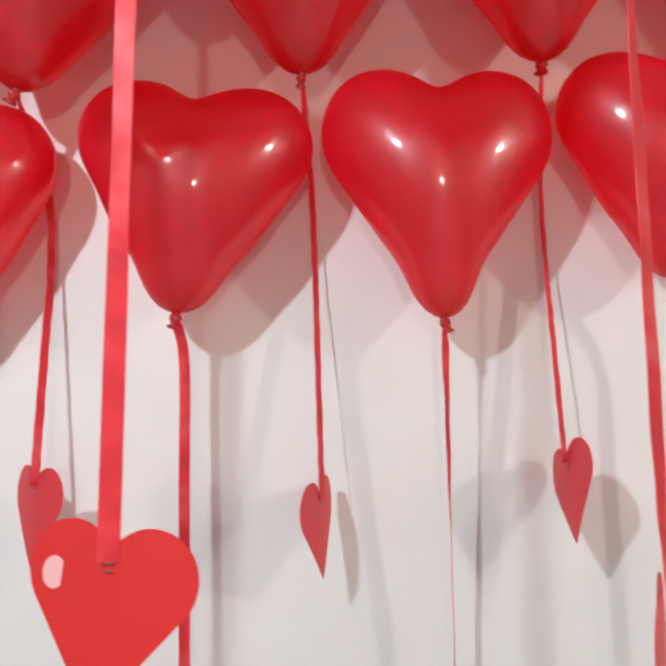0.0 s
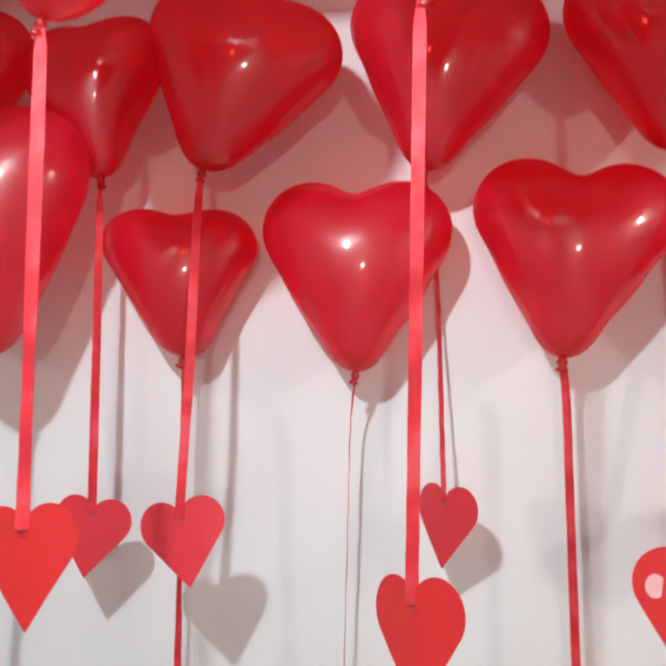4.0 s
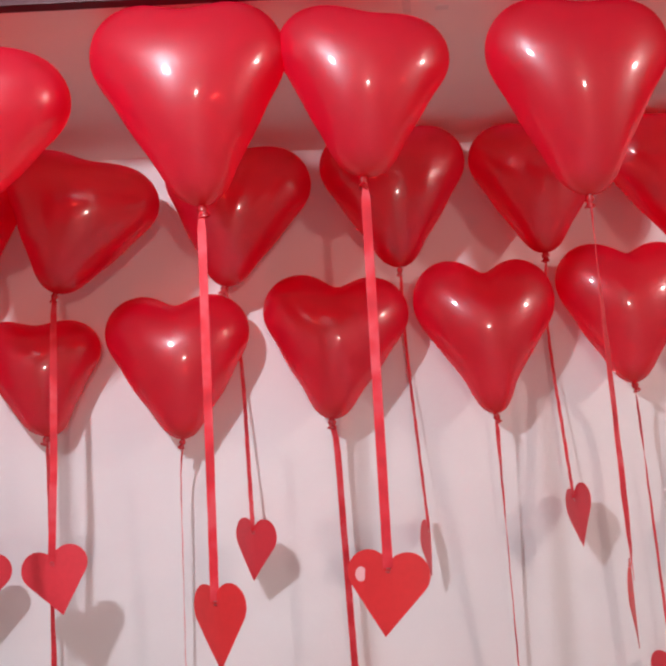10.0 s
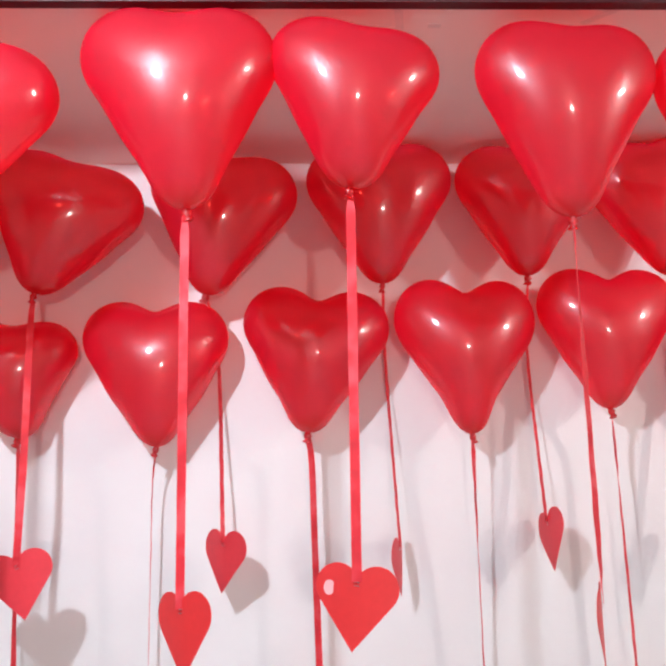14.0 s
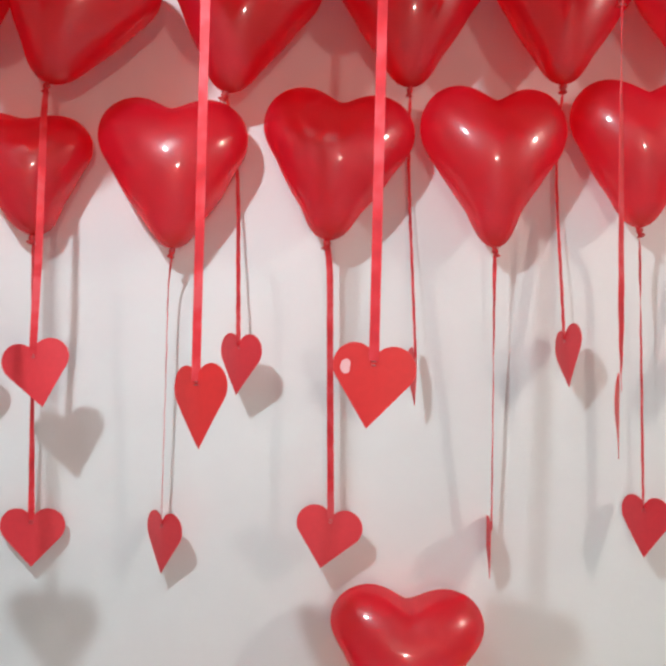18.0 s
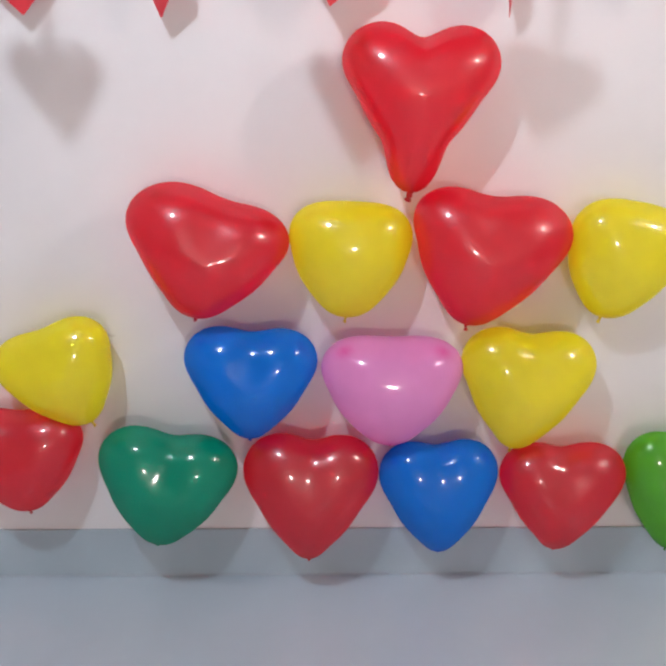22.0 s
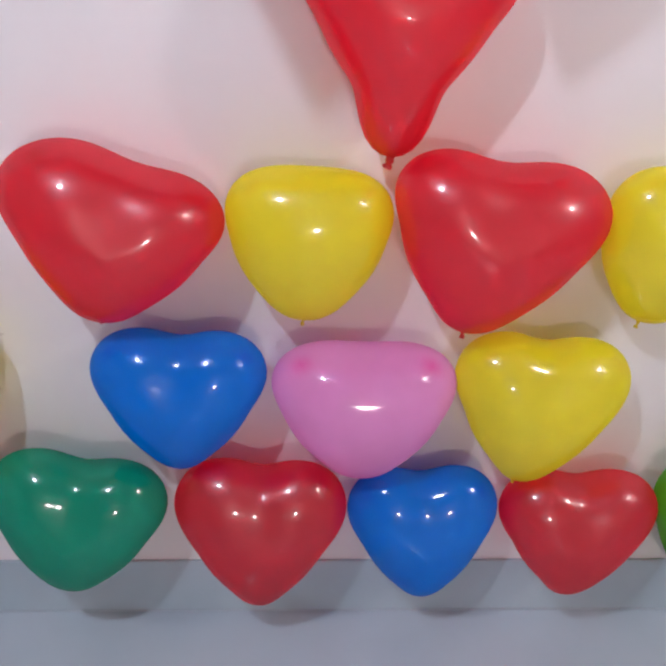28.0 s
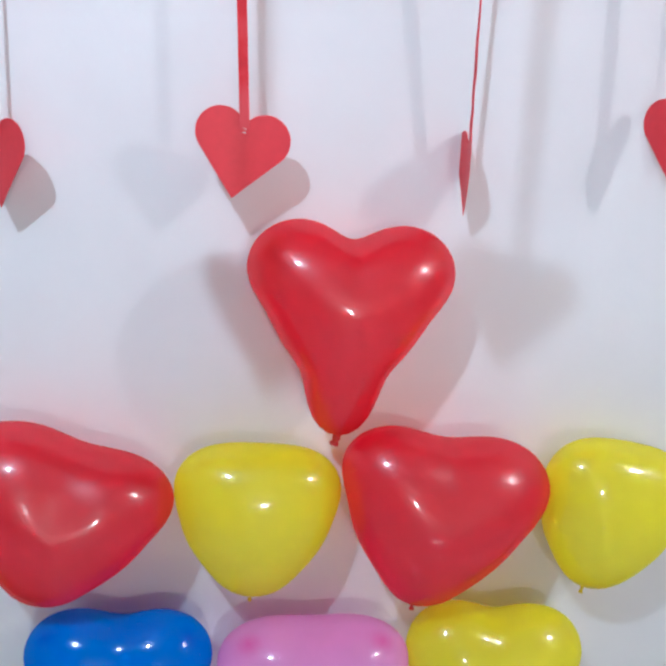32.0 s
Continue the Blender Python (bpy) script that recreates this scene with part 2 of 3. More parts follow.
tagged(box("ceiling", (X0, Y0, TOP), (X1, 0, TOP + 0.1), FAR), "beige ceiling beyond the soffit, darkened to cut bounce light", "ceiling", kind="structure")
soffit = tagged(box("soffit", (X0, -0.580, SOFFIT), (X1, 0, TOP), CEIL), "painted dropped soffit along the wall, red bounce light in its colour", "soffit", kind="structure")
fascia = box("fascia", (X0, -0.596, SOFFIT + 0.012), (X1, -0.580, TOP - 0.012), LAMINATE, soffit, 0.001, "grey glossy laminate fascia board")
box("edging", (X0, -0.600, SOFFIT - 0.004), (X1, -0.580, SOFFIT + 0.012), MAROON, soffit, 0.001, "dark maroon edging strip")
box("top_bead", (X0, -0.602, TOP - 0.012), (X1, -0.580, TOP), CEIL, soffit, 0.001, "pinkish cream bead under the ceiling")

tagged(box("floor", (X0, Y0, -0.1), (X1, 0, BASE), FLOOR), "smooth pale grey-blue floor at the wall's foot", "floor", kind="structure")
skirting = tagged(box("baseboard", (X0, -0.006, BASE), (X1, 0, 0.165), TILE, None, 0.0015), "glossy grey-blue painted skirting at the wall's foot", "baseboard", kind="structure")
box("joint", (X0, -0.008, BASE), (X1, -0.006, BASE + 0.003), JOINT, skirting, 0.0008, "thin pale bead of grout")

for ax, ay, bx, by in ((0.221, -0.579, 0.229, -0.519), (0.491, -0.537, 0.532, -0.579), (0.269, -0.532, 0.287, -0.532)):
    strip = box("tape", (0, -0.006, -0.0006), (math.hypot(bx - ax, by - ay), 0.006, 0.0), TAPE, soffit, label="strip of clear adhesive tape")
    strip.matrix_basis = Matrix.Translation((ax, ay, SOFFIT)) @ Matrix.Rotation(math.atan2(by - ay, bx - ax), 4, "Z")

scuff = []
for i in range(14):
    a = 2 * math.pi * i / 14
    scuff.append((-0.367 + 0.016 * math.cos(a) * (1 + 0.2 * math.sin(3 * a)), -0.0004, 0.657 + 0.0045 * math.sin(a) * (1 + 0.4 * math.cos(2 * a + 1)) - 0.003 * math.cos(a)))
mesh_object("scuff_mark", scuff, [tuple(range(14))], SCUFF, bpy.data.objects["wall_north"], "faint grey scuff")
screw = lathe("screw", [(0.0032, 0.0), (0.0032, 0.0006), (0.0022, 0.0014), (0.0008, 0.0015)], SCREW, soffit, 12)
screw.matrix_basis = Matrix.Translation((0.105, -0.596, 2.4625)) @ Matrix.Rotation(radians(90), 4, "X")


# ---- balloons ----
def round_cone(p, a, b, r1, r2):
    """Distance from the points p to a tapered capsule."""
    ba, pa = b - a, p - a
    l = np.linalg.norm(ba)
    u = ba / l
    along = pa @ u
    off = np.sqrt(np.maximum((pa * pa).sum(-1) - along * along, 1e-12))
    s = (r1 - r2) / l
    c = math.sqrt(1 - s * s)
    t = along - off * s / c
    return np.where(t < 0, np.hypot(along, off) - r1, np.where(t > l, np.hypot(along - l, off) - r2, (along * s + off * c) - r1))


def smin(a, b, k):
    h = np.maximum(k - np.abs(a - b), 0) / k
    return np.minimum(a, b) - h * h * k * 0.25


def heart_shape(spread, lobe, tip, blend, neck, left, belly, dish, segments=88, rings=44):
    """Vertices of a blown heart in a box of 1 x 1 x 1, its knot at the bottom: a heart outline whose skin bulges like a soap film."""
    tipc = np.array((0.0, -0.80))
    la, lb = np.array((-spread, 0.34)), np.array((spread, 0.34))
    c = np.array((0.0, 0.0))
    ph = np.linspace(0, 2 * np.pi, segments, endpoint=False)
    dirs = np.stack([np.cos(ph), np.sin(ph)], -1)

    def dist(q):
        d = smin(round_cone(q, tipc, la, tip, lobe * left), round_cone(q, tipc, lb, tip, lobe), blend)
        if belly:
            d = smin(d, np.hypot(q[:, 0], q[:, 1] + 0.12) - belly, 0.35)
        if neck:
            d = smin(d, round_cone(q, tipc, tipc - np.array((0, neck)), tip * 1.1, tip * 1.25), 0.25)
        return d

    lo, hi = np.zeros(segments), np.full(segments, 2.5)
    for _ in range(30):
        mid = (lo + hi) / 2
        inside = dist(c + dirs * mid[:, None]) < 0
        lo, hi = np.where(inside, mid, lo), np.where(inside, hi, mid)
    f = np.fft.rfft(lo)
    f *= np.exp(-((np.arange(len(f)) / 16.0) ** 4))
    edge = np.fft.irfft(f, segments)
    # the height of a film under even pressure over this outline, as harmonic waves
    big = edge.max()

    def waves(r, p):
        return np.stack([np.ones_like(r)] + [(r / big) ** k * g(k * p) for k in range(1, 8) for g in (np.cos, np.sin)], -1)

    weights = np.linalg.lstsq(waves(edge, ph), edge ** 2, rcond=1e-7)[0]
    miss = edge ** 2 - waves(edge, ph) @ weights
    us = np.linspace(0, np.pi, rings + 1)[1:-1]
    rows = []
    for u in us:
        s = math.sin(u)
        r = edge * s
        q = c + dirs * r[:, None]
        h = np.maximum(waves(r, ph) @ weights - r * r + miss * s ** 6, 0)
        hollow = dish * np.exp(-((q[:, 0] / 0.32) ** 2)) / (1 + np.exp((0.22 - q[:, 1]) / 0.10))
        rows.append(np.stack([q[:, 0], -np.sign(math.cos(u) + 1e-9) * np.sqrt(h) * (1 - hollow) * (abs(math.cos(u)) > 1e-6), q[:, 1]], -1))
    top = math.sqrt(max(weights[0], 0.01))
    v = np.vstack(rows + [np.array([[c[0], -top, c[1]]]), np.array([[c[0], top, c[1]]])])
    v[:, 0] -= (v[:, 0].min() + v[:, 0].max()) / 2
    z0, z1 = v[:, 2].min(), v[:, 2].max()
    v[:, 2] = (v[:, 2] - z0) / (z1 - z0) - 0.5
    v[:, 0] /= np.ptp(v[:, 0])
    v[:, 1] /= np.ptp(v[:, 1])
    # the knot sits under the lowest place
    v[:, 0] -= v[np.argmin(v[:, 2]), 0] * np.clip(0.5 - v[:, 2], 0, 1) ** 2
    n = len(us)
    faces = []
    for i in range(n - 1):
        for j in range(segments):
            k = (j + 1) % segments
            faces.append((i * segments + j, i * segments + k, (i + 1) * segments + k, (i + 1) * segments + j))
    front, back = n * segments, n * segments + 1
    for j in range(segments):
        k = (j + 1) % segments
        faces.append((front, k, j))
        faces.append((back, (n - 1) * segments + j, (n - 1) * segments + k))
    return v, faces


def balloon_pose(x, y, z, roll, tilt):
    return Matrix.Translation((x, y, z)) @ Matrix.Rotation(radians(tilt), 4, "X") @ Matrix.Rotation(radians(roll), 4, "Y")


def heart_balloon(label, group, mat, place, size, roll=0.0, tilt=0.0, spread=0.43, lobe=0.50, tip=0.17, blend=0.34, neck=0.0, left=1.0, belly=0.0, dish=0.0, tail=1.0, lean=0.0, seed=0):
    """A blown heart balloon, its middle at place; roll and tilt in degrees: how it leans on the wall, and how its foot swings out of it; lean: how far its neck is drawn aside."""
    base = new("heart_balloon")
    tagged(base, label, "balloon", group)
    v, faces = heart_shape(spread, lobe, tip, blend, neck, left, belly, dish)
    w, d, h = size
    v[:, 0] += lean * np.clip(0.5 - v[:, 2], 0, 1) ** 2
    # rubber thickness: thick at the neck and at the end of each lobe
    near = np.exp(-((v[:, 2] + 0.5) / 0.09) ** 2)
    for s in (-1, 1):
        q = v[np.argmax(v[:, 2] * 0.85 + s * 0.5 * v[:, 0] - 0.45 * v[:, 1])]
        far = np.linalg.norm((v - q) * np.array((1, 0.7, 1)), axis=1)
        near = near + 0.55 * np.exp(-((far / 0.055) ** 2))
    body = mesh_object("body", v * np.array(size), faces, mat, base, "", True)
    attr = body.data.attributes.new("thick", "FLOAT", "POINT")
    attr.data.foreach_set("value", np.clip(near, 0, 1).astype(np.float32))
    s = tail
    prof = [(0.006, 0.004), (0.0052, -0.001), (0.0070 * s, -0.003), (0.0076 * s, -0.0065), (0.0060 * s, -0.0095), (0.0042 * s, -0.011), (0.0068 * s, -0.0135), (0.0086 * s, -0.016), (0.0072 * s, -0.0175)]
    knot = lathe("knot", prof, mat, base, 14, (1.0, 0.75), 0.10, seed)
    knot.location = (lean * w, 0, -h / 2) if tail > 0.55 else (lean * w, 0.006, -h / 2 + 0.002)
    knot.rotation_euler = (0.15, 0.35 * math.sin(seed * 2.1), seed)
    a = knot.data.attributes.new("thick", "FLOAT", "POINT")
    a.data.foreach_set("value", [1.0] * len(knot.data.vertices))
    base.matrix_basis = balloon_pose(*place, roll, tilt)
    return base


UP = "red heart balloons of the row on the wall"
MID = "red heart balloons under the soffit by the wall"
OUT = "red heart balloons hung along the soffit's edge"
LOW = "coloured heart balloons stacked low on the wall"

# row on the wall, with ribbons at their knots
heart_balloon("small squat red latex heart balloon taped to the white wall", UP, RED, (-0.462, -0.076, 1.994), (0.237, 0.147, 0.219), 1.5, spread=0.46, lobe=0.48, tip=0.22, blend=0.5, belly=0.5, dish=0.03, lean=0.1, seed=1)
heart_balloon("red latex heart balloon taped to the white wall", UP, RED, (-0.194, -0.086, 2.001), (0.271, 0.168, 0.271), 0.4, spread=0.45, lobe=0.5, tip=0.2, blend=0.28, belly=0.54, dish=0.03, lean=0.026, seed=2)
heart_balloon("red latex heart balloon taped to the white wall", UP, RED, (0.101, -0.087, 2.023), (0.275, 0.171, 0.271), 4.9, spread=0.46, lobe=0.5, tip=0.22, blend=0.26, belly=0.5, dish=0.03, seed=3)
heart_balloon("red latex heart balloon taped to the white wall", UP, RED, (0.384, -0.085, 2.029), (0.267, 0.166, 0.292), 1.3, spread=0.46, lobe=0.5, tip=0.17, blend=0.26, dish=0.03, lean=0.045, seed=4)
heart_balloon("red latex heart balloon taped to the white wall", UP, RED, (0.657, -0.084, 2.061), (0.263, 0.164, 0.268), 1.0, spread=0.46, lobe=0.5, tip=0.2, blend=0.28, belly=0.5, dish=0.03, seed=5)
heart_balloon("red latex heart balloon taped to the white wall", UP, RED, (0.951, -0.085, 2.013), (0.269, 0.167, 0.244), 6.0, spread=0.46, lobe=0.5, tip=0.16, blend=0.28, belly=0.5, dish=0.03, seed=6)
# row in the corner of wall and soffit
heart_balloon("red latex heart balloon at the row's end under the soffit", MID, RED, (-0.820, -0.130, 2.275), (0.262, 0.162, 0.262), 3.0, blend=0.4, belly=0.5, seed=10)
heart_balloon("red latex heart balloon in the corner of wall and soffit", MID, RED, (-0.578, -0.130, 2.256), (0.223, 0.138, 0.238), -7.2, blend=0.4, seed=11)
heart_balloon("leaning red latex heart balloon in the corner of wall and soffit", MID, RED, (-0.367, -0.150, 2.264), (0.287, 0.178, 0.26), 16.0, tip=0.16, blend=0.5, belly=0.54, seed=12)
heart_balloon("red latex heart balloon in the corner of wall and soffit", MID, RED, (-0.076, -0.115, 2.280), (0.279, 0.173, 0.277), 8.4, blend=0.4, belly=0.5, seed=13)
heart_balloon("red latex heart balloon in the corner of wall and soffit", MID, RED, (0.229, -0.110, 2.300), (0.278, 0.173, 0.272), -0.8, blend=0.4, belly=0.5, seed=14)
heart_balloon("red latex heart balloon in the corner of wall and soffit", MID, RED, (0.505, -0.110, 2.305), (0.261, 0.162, 0.255), -0.2, blend=0.4, belly=0.5, seed=15)
heart_balloon("red latex heart balloon in the corner of wall and soffit", MID, RED, (0.764, -0.110, 2.312), (0.256, 0.158, 0.272), -8.2, blend=0.4, belly=0.5, seed=16)
# row along the soffit's front edge
heart_balloon("red latex heart balloon at the garland's end under the soffit edge", OUT, RED, (-0.640, -0.560, 2.296), (0.262, 0.162, 0.262), 4.0, tilt=6, tip=0.18, blend=0.45, belly=0.5, seed=20)
heart_balloon("large red latex heart balloon hanging under the soffit edge", OUT, RED, (-0.396, -0.565, 2.277), (0.277, 0.172, 0.254), 14.1, tilt=6, tip=0.16, blend=0.5, belly=0.54, seed=21)
heart_balloon("red latex heart balloon hanging under the soffit edge", OUT, RED, (-0.082, -0.565, 2.300), (0.269, 0.167, 0.277), 0.0, tilt=6, tip=0.2, blend=0.42, belly=0.5, lean=0.033, seed=22)
heart_balloon("red latex heart balloon hanging under the soffit edge", OUT, RED, (0.149, -0.565, 2.306), (0.238, 0.147, 0.229), 8.5, tilt=6, tip=0.24, blend=0.5, belly=0.54, left=1.06, lean=0.08, seed=23)
heart_balloon("red latex heart balloon hanging under the soffit edge", OUT, RED, (0.447, -0.560, 2.286), (0.251, 0.156, 0.27), 3.1, tilt=6, tip=0.2, blend=0.5, belly=0.5, lean=0.068, seed=24)
heart_balloon("red latex heart balloon hanging under the soffit edge", OUT, RED, (0.697, -0.560, 2.281), (0.238, 0.147, 0.261), -0.7, tilt=6, tip=0.16, blend=0.5, belly=0.5, seed=25)
heart_balloon("large red latex heart balloon hanging clear of the wall", OUT, RED, (-0.694, -0.205, 2.036), (0.317, 0.197, 0.338), -8.7, tip=0.16, blend=0.45, belly=0.5, seed=26)
# the stack low on the wall
heart_balloon("long-necked red latex heart balloon topping the stack", LOW, RED, (0.246, -0.087, 1.126), (0.274, 0.17, 0.292), 2.7, spread=0.46, lobe=0.47, tip=0.215, blend=0.3, neck=0.28, belly=0.5, dish=0.09, tail=0.8, seed=31)
heart_balloon("wide leaning red latex heart balloon on the wall", LOW, RED, (-0.142, -0.096, 0.863), (0.303, 0.188, 0.253), 12.6, tip=0.24, blend=0.42, left=1.28, belly=0.68, dish=0.18, tail=0.5, seed=32)
heart_balloon("small yellow latex heart balloon on the wall", LOW, YELLOW, (0.130, -0.074, 0.844), (0.234, 0.145, 0.23), 2.6, spread=0.4, lobe=0.52, tip=0.31, blend=0.56, belly=0.8, dish=0.03, tail=0.5, seed=33)
heart_balloon("leaning red latex heart balloon on the wall", LOW, RED, (0.383, -0.095, 0.853), (0.301, 0.186, 0.268), 10.7, tip=0.18, blend=0.42, left=0.88, belly=0.64, dish=0.15, tail=0.5, seed=34)
heart_balloon("small yellow latex heart balloon on the wall", LOW, YELLOW, (0.651, -0.071, 0.841), (0.223, 0.139, 0.236), 10.5, spread=0.38, lobe=0.52, tip=0.28, blend=0.55, belly=0.82, dish=0.05, tail=0.5, seed=35)
heart_balloon("yellow latex heart balloon on the wall", LOW, YELLOW, (-0.443, -0.077, 0.599), (0.243, 0.151, 0.225), -20.8, spread=0.4, tip=0.2, blend=0.4, belly=0.68, dish=0.1, tail=0.5, seed=36)
heart_balloon("blue latex heart balloon on the wall", LOW, BLUE, (-0.067, -0.084, 0.584), (0.266, 0.165, 0.246), 2.5, spread=0.43, tip=0.14, blend=0.36, belly=0.64, dish=0.2, tail=0.5, seed=37)
heart_balloon("pale pink latex heart balloon on the wall", LOW, PINK, (0.216, -0.090, 0.569), (0.283, 0.176, 0.237), 0.6, spread=0.42, tip=0.2, blend=0.46, belly=0.72, dish=0.06, tail=0.4, seed=38)
heart_balloon("yellow latex heart balloon on the wall", LOW, YELLOW, (0.485, -0.086, 0.569), (0.271, 0.168, 0.267), 4.8, spread=0.43, tip=0.15, blend=0.36, belly=0.62, dish=0.16, tail=0.5, seed=39)
heart_balloon("red latex heart balloon on the wall", LOW, RED, (-0.554, -0.085, 0.405), (0.266, 0.165, 0.24), 0.6, spread=0.42, tip=0.2, blend=0.45, belly=0.68, dish=0.2, tail=0.5, seed=40)
heart_balloon("dark green latex heart balloon on the wall", LOW, GREEN, (-0.257, -0.092, 0.337), (0.291, 0.18, 0.278), 9.8, spread=0.44, tip=0.17, blend=0.36, belly=0.66, dish=0.22, tail=0.5, seed=41)
heart_balloon("red latex heart balloon over the skirting", LOW, RED, (0.050, -0.091, 0.310), (0.286, 0.177, 0.309), 2.2, spread=0.43, tip=0.11, blend=0.34, belly=0.56, dish=0.16, tail=0.5, seed=42)
heart_balloon("small blue latex heart balloon over the skirting", LOW, BLUE, (0.327, -0.081, 0.304), (0.254, 0.158, 0.277), -2.8, spread=0.43, tip=0.13, blend=0.36, belly=0.62, dish=0.15, tail=0.5, seed=43)
heart_balloon("red latex heart balloon over the skirting", LOW, RED, (0.588, -0.085, 0.306), (0.268, 0.166, 0.263), 0.0, spread=0.43, tip=0.14, blend=0.36, belly=0.56, dish=0.17, tail=0.5, seed=44)
heart_balloon("light green latex heart balloon over the skirting", LOW, LIME, (0.841, -0.073, 0.313), (0.23, 0.143, 0.297), -3.8, spread=0.41, tip=0.2, blend=0.4, belly=0.66, dish=0.16, tail=0.5, seed=45)


# ---- ribbons and paper hearts ----
def spline(points, n):
    """Points along a smooth line through the given places."""
    p = [np.array(q, float) for q in points]
    p = [2 * p[0] - p[1]] + p + [2 * p[-1] - p[-2]]
    out = []
    for i in range(1, len(p) - 2):
        for s in range(n):
            t = s / n
            out.append(0.5 * (2 * p[i] + (p[i + 1] - p[i - 1]) * t + (2 * p[i - 1] - 5 * p[i] + 4 * p[i + 1] - p[i + 2]) * t * t + (3 * p[i] - p[i - 1] - 3 * p[i + 1] + p[i + 2]) * t ** 3))
    out.append(p[-2])
    return out


def ribbon_strip(parent, points, turns, width=0.0125, thick=0.0004, seed=0):
    """A satin ribbon; turns: degrees by which its face is turned, at even steps from top to bottom."""
    line = spline(points, 20)
    n = len(line)
    verts, faces = [], []
    for i, q in enumerate(line):
        s = i / (n - 1) * (len(turns) - 1)
        k = min(int(s), len(turns) - 2)
        f = s - k
        f = f * f * (3 - 2 * f)
        a = radians(turns[k] * (1 - f) + turns[k + 1] * f + 1.5 * math.sin(i * 0.45 + seed))
        side = np.array((math.cos(a), math.sin(a), 0))
        up = np.array((-math.sin(a), math.cos(a), 0))
        ww = width / 2 * (0.35 + 0.65 * min(1, i / 4))
        q = q + up * 0.0003 * math.sin(i * 0.8 + seed)
        for sx, sy in ((-1, -1), (1, -1), (1, 1), (-1, 1)):
            verts.append(q + side * ww * sx + up * thick * sy)
    for i in range(n - 1):
        for j in range(4):
            k = (j + 1) % 4
            faces.append((i * 4 + j, i * 4 + k, (i + 1) * 4 + k, (i + 1) * 4 + j))
    faces.append((3, 2, 1, 0))
    faces.append(tuple((n - 1) * 4 + j for j in range(4)))
    return mesh_object("ribbon", verts, faces, RIBBON, parent)


def heart_outline(w, h):
    c, r = 0.235 * w, 0.265 * w
    zc = h - r
    d = math.hypot(c, zc)
    # right lobe from its lower tangent round to the notch
    pts = []
    start = math.atan2(-zc, -c) + math.acos(r / d)
    end = math.pi - math.acos(c / r)
    for i in range(19):
        a = start + (end - start) * i / 18
        pts.append((c + r * math.cos(a), zc + r * math.sin(a)))
    right = [(0.0, 0.0)]
    for i in range(1, 6):
        right.append((pts[0][0] * i / 6, pts[0][1] * i / 6))
    right += pts
    left = [(-x, z) for x, z in reversed(right[1:-1])]
    return right + left


def paper_heart(parent, tip, w, h, yaw, roll, bend, mat, spot=False):
    """A cut card heart with its tip at tip, bent a little about its upright middle, with the staple that holds the ribbon."""
    ring = heart_outline(w, h)
    cz = 0.55 * h
    rows = [1.0, 0.82, 0.6, 0.36, 0.14]
    n = len(ring)
    flat = []
    for s in rows:
        flat += [(x * s, cz + (z - cz) * s) for x, z in ring]
    flat.append((0, cz))

    def lift(x, z, side):
        return bend * (abs(x) / (w / 2)) ** 1.6 * w + 0.10 * bend * (z / h) * w + side

    verts, faces = [], []
    m = len(flat)
    for side in (-0.0004, 0.0004):
        verts += [(x, lift(x, z, side), z) for x, z in flat]
    for base, flip in ((0, False), (m, True)):
        for i in range(len(rows) - 1):
            for j in range(n):
                k = (j + 1) % n
                f = (base + i * n + j, base + i * n + k, base + (i + 1) * n + k, base + (i + 1) * n + j)
                faces.append(tuple(reversed(f)) if flip else f)
        for j in range(n):
            k = (j + 1) % n
            f = (base + (len(rows) - 1) * n + j, base + (len(rows) - 1) * n + k, base + m - 1)
            faces.append(tuple(reversed(f)) if flip else f)
    for j in range(n):
        k = (j + 1) % n
        faces.append((j, m + j, m + k, k))
    heart = mesh_object("paper_heart", verts, faces, mat, parent)
    heart.matrix_basis = Matrix.Translation(tip) @ Matrix.Rotation(radians(yaw), 4, "Z") @ Matrix.Rotation(radians(roll), 4, "Y")
    nz = 0.775 * h
    for s in (-1, 1):
        box("staple", (-0.0030, -0.0020, nz + s * 0.0022 - 0.0003), (0.0030, -0.0006, nz + s * 0.0022 + 0.0003), STEEL, heart)
    if spot:
        vs = [(0.0075 * math.cos(a) - 0.036, lift(0.036, 0.075, -0.0009), 0.0095 * math.sin(a) + 0.075) for a in [i * math.pi / 10 for i in range(20)]]
        mesh_object("spot", vs, [tuple(range(20))], PALE_SPOT, heart, "pale glossy spot")
    return heart


HANG = "paper hearts hanging on ribbons"


def hanging_heart(label, knot, via, tip, turns, w=0.115, h=0.111, yaw=0, roll=0, bend=0.04, mat=None, spot=False, width=0.0125, seed=0):
    base = new("hanging_heart")
    tagged(base, label, "paper heart", HANG)
    up = 0.80 * h
    lean = radians(roll)
    notch = (tip[0] + up * math.sin(lean) * math.cos(radians(yaw)) + 0.002 * math.sin(radians(yaw)), tip[1] + up * math.sin(lean) * math.sin(radians(yaw)) - 0.002 * math.cos(radians(yaw)), tip[2] + up * math.cos(lean))
    line = [knot, *via]
    for s in (0.3, 0.65):
        line.append(tuple(p + (q - p) * s for p, q in zip(line[-1], notch)))
    ribbon_strip(base, [*line, notch], turns, width, seed=seed)
    paper_heart(base, tip, w, h, yaw, roll, bend, mat or CARD, spot)
    return base


WIDE = "red card heart on a broad red satin ribbon"
THIN = "red card heart on a twisted narrow red ribbon"
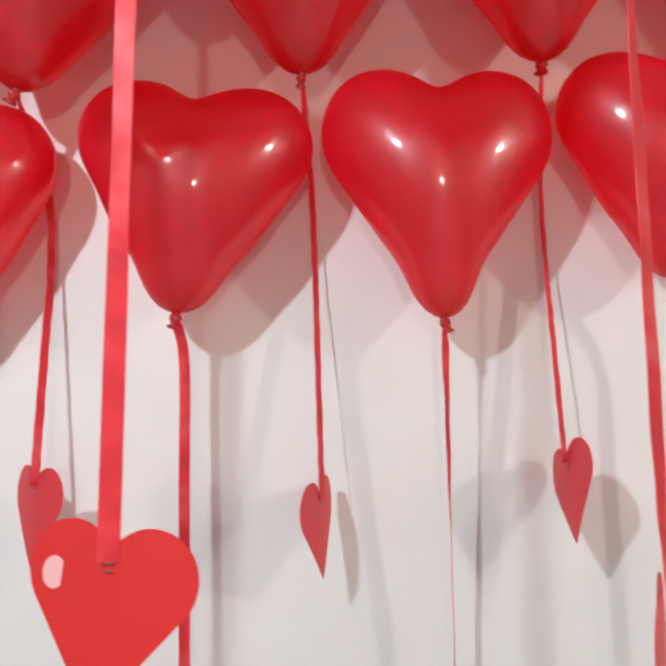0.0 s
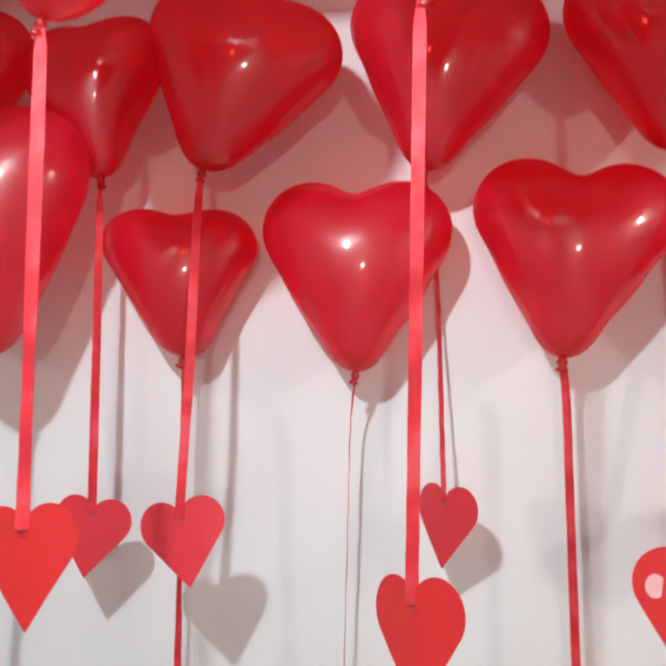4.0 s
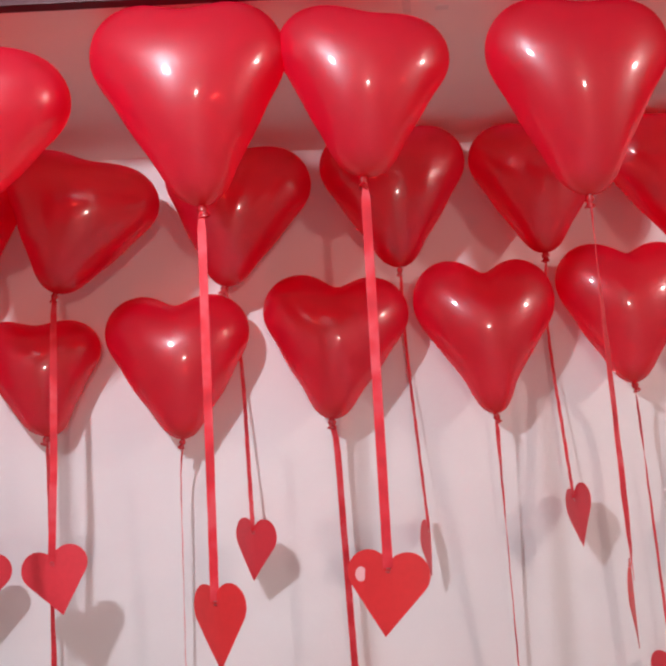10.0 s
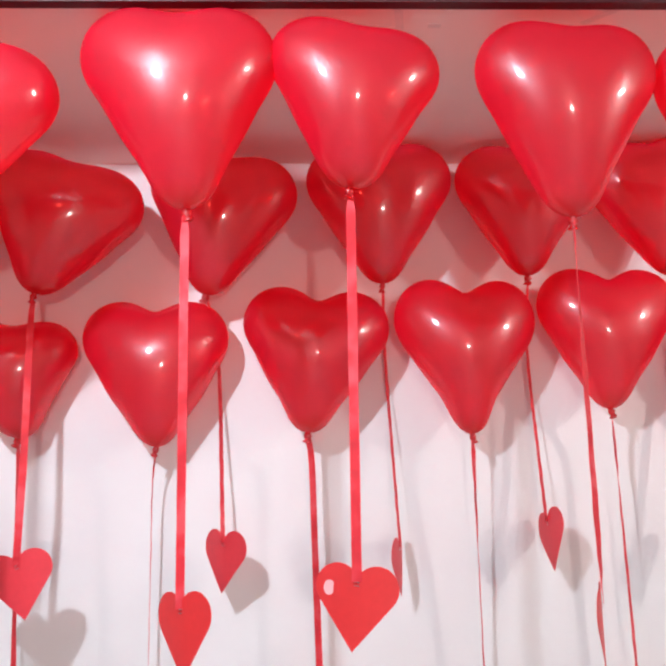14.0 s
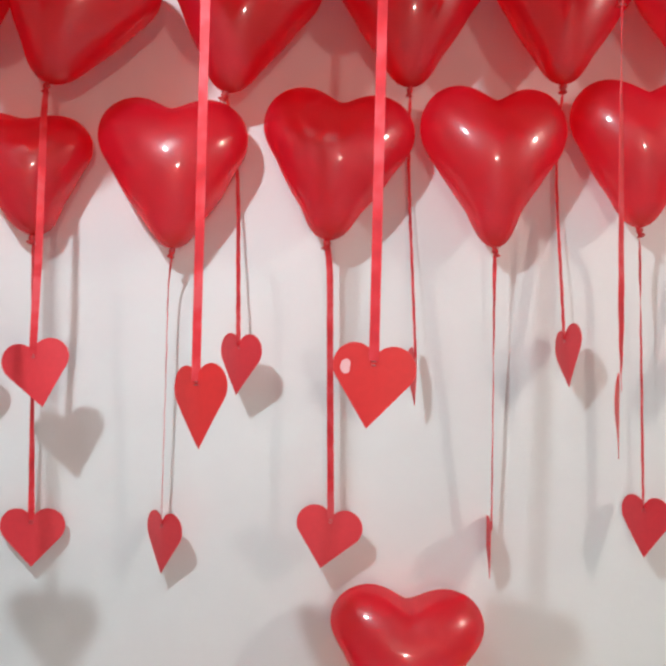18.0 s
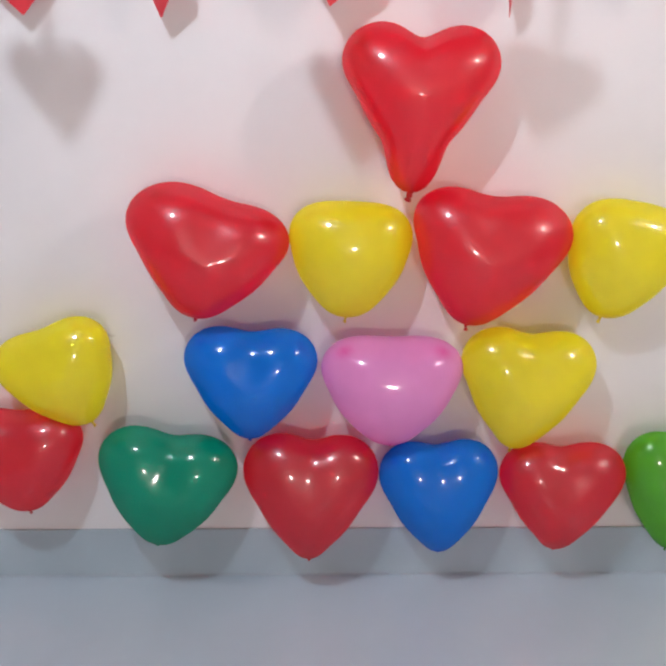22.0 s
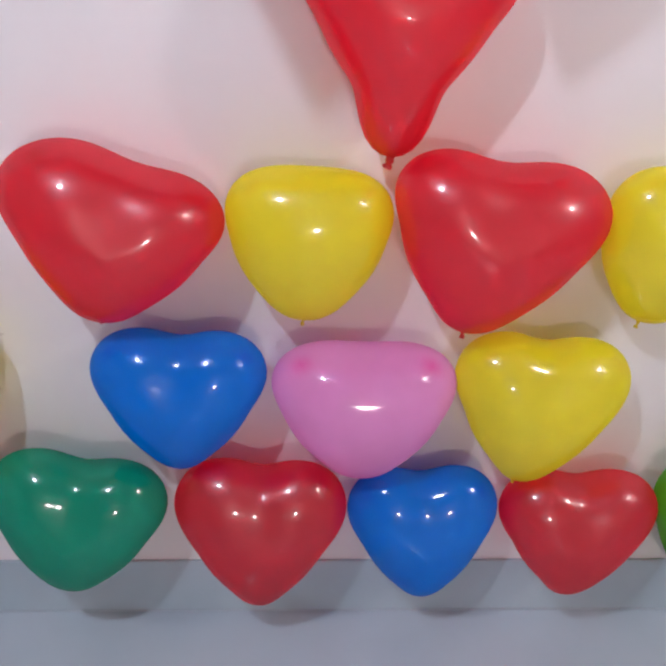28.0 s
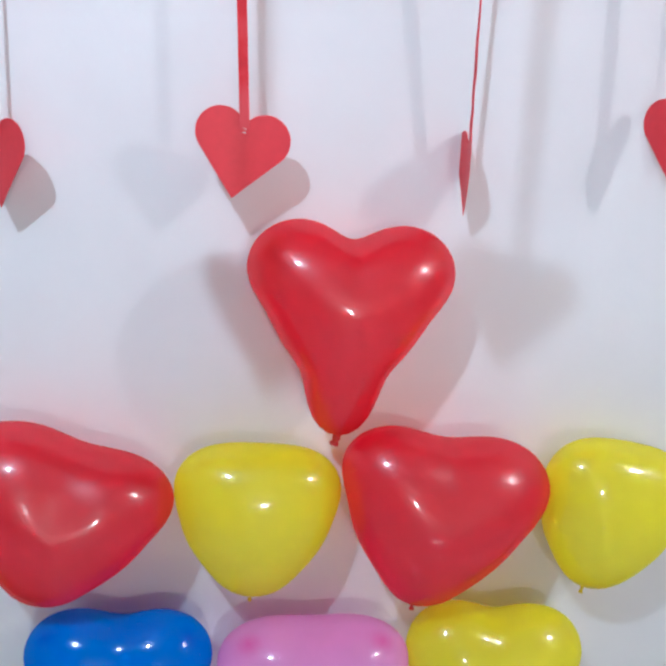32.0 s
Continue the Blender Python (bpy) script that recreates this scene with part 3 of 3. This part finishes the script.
# from the balloons along the soffit's edge
F = dict(w=0.108, h=0.107, mat=BRIGHT_CARD)
hanging_heart(WIDE + " near the corner", (-0.427, -0.554, 2.152), [], (-0.398, -0.555, 1.600), (0, 25, -10, 10), yaw=-12, roll=-6.3, seed=1, **F)
hanging_heart(WIDE + ", turned half away", (-0.073, -0.553, 2.159), [], (-0.066, -0.538, 1.555), (20, -5, 20, 30, 25), yaw=-44, roll=-4.8, width=0.0118, seed=2, **F)
hanging_heart("bright red card heart on a broad satin ribbon", (0.151, -0.555, 2.188), [], (0.144, -0.541, 1.586), (15, 10, -15, 12, 5), yaw=-14, roll=5.7, spot=True, width=0.013, seed=3, **F)
hanging_heart(THIN + ", seen edge on", (0.457, -0.548, 2.148), [(0.460, -0.540, 2.071)], (0.464, -0.540, 1.556), (85, 70, 45, 40, 70), yaw=70, roll=-4.5, seed=4, **F)
# from the balloons in the corner
hanging_heart(WIDE, (-0.563, -0.132, 2.135), [(-0.557, -0.125, 1.937)], (-0.555, -0.118, 1.572), (60, 50, 35, 40), yaw=-2, roll=4.6, seed=5)
hanging_heart(WIDE + " before a balloon", (-0.403, -0.152, 2.136), [(-0.393, -0.190, 2.051), (-0.388, -0.204, 1.841)], (-0.373, -0.201, 1.582), (70, 40, 10, 5, 0), yaw=-3, roll=-12.4, seed=6)
hanging_heart(THIN, (-0.096, -0.117, 2.140), [(-0.085, -0.032, 2.048), (-0.078, -0.028, 1.948)], (-0.067, -0.077, 1.605), (70, 64, 62, 60), yaw=-45, roll=3.0, seed=7)
hanging_heart(THIN + ", seen edge on", (0.231, -0.112, 2.161), [(0.239, -0.030, 2.056), (0.244, -0.026, 1.956)], (0.257, -0.060, 1.593), (62, 60, 62, 66), yaw=75, roll=-8.2, seed=8)
hanging_heart(THIN, (0.505, -0.112, 2.175), [(0.517, -0.034, 2.063), (0.521, -0.030, 1.963)], (0.534, -0.080, 1.635), (58, 52, 50, 52), yaw=-82, roll=-13.2, seed=9)
hanging_heart(THIN, (0.783, -0.112, 2.174), [(0.799, -0.040, 2.069), (0.799, -0.034, 1.969)], (0.799, -0.085, 1.610), (60, 50, 42, 45), yaw=-74, roll=-0.4, seed=10)
# from the row on the wall
hanging_heart("red card heart on a long tapering red ribbon", (-0.441, -0.078, 1.881), [], (-0.436, -0.038, 1.280), (78, 84, 78, 60, 42), w=0.12, h=0.106, yaw=0, roll=-1.4, seed=11)
hanging_heart("red card heart on a ribbon seen edge on", (-0.188, -0.088, 1.862), [(-0.197, -0.065, 1.795)], (-0.197, -0.047, 1.276), (86, 96, 100, 100), yaw=-47, roll=-0.9, seed=12)
hanging_heart("creased red card heart stapled to a red satin ribbon", (0.089, -0.089, 1.885), [(0.096, -0.066, 1.832)], (0.093, -0.068, 1.297), (30, 20, 22, 15, 8), w=0.12, h=0.111, yaw=0, roll=10.6, bend=-0.05, seed=13)
hanging_heart("red card heart on a ribbon, both seen edge on", (0.393, -0.087, 1.880), [], (0.404, -0.042, 1.278), (40, 62, 84, 88, 88), yaw=84, roll=-0.1, seed=14)
hanging_heart("red card heart on a twisted red satin ribbon", (0.655, -0.086, 1.924), [(0.664, -0.068, 1.856)], (0.679, -0.066, 1.329), (70, 89, 55, 50, 55), yaw=-63, roll=-0.6, seed=15)
hanging_heart(WIDE + " by a balloon", (-0.6685, -0.205, 1.874), [], (-0.667, -0.205, 1.291), (30, 20, 30, 20), yaw=20, roll=-1.3, seed=16)
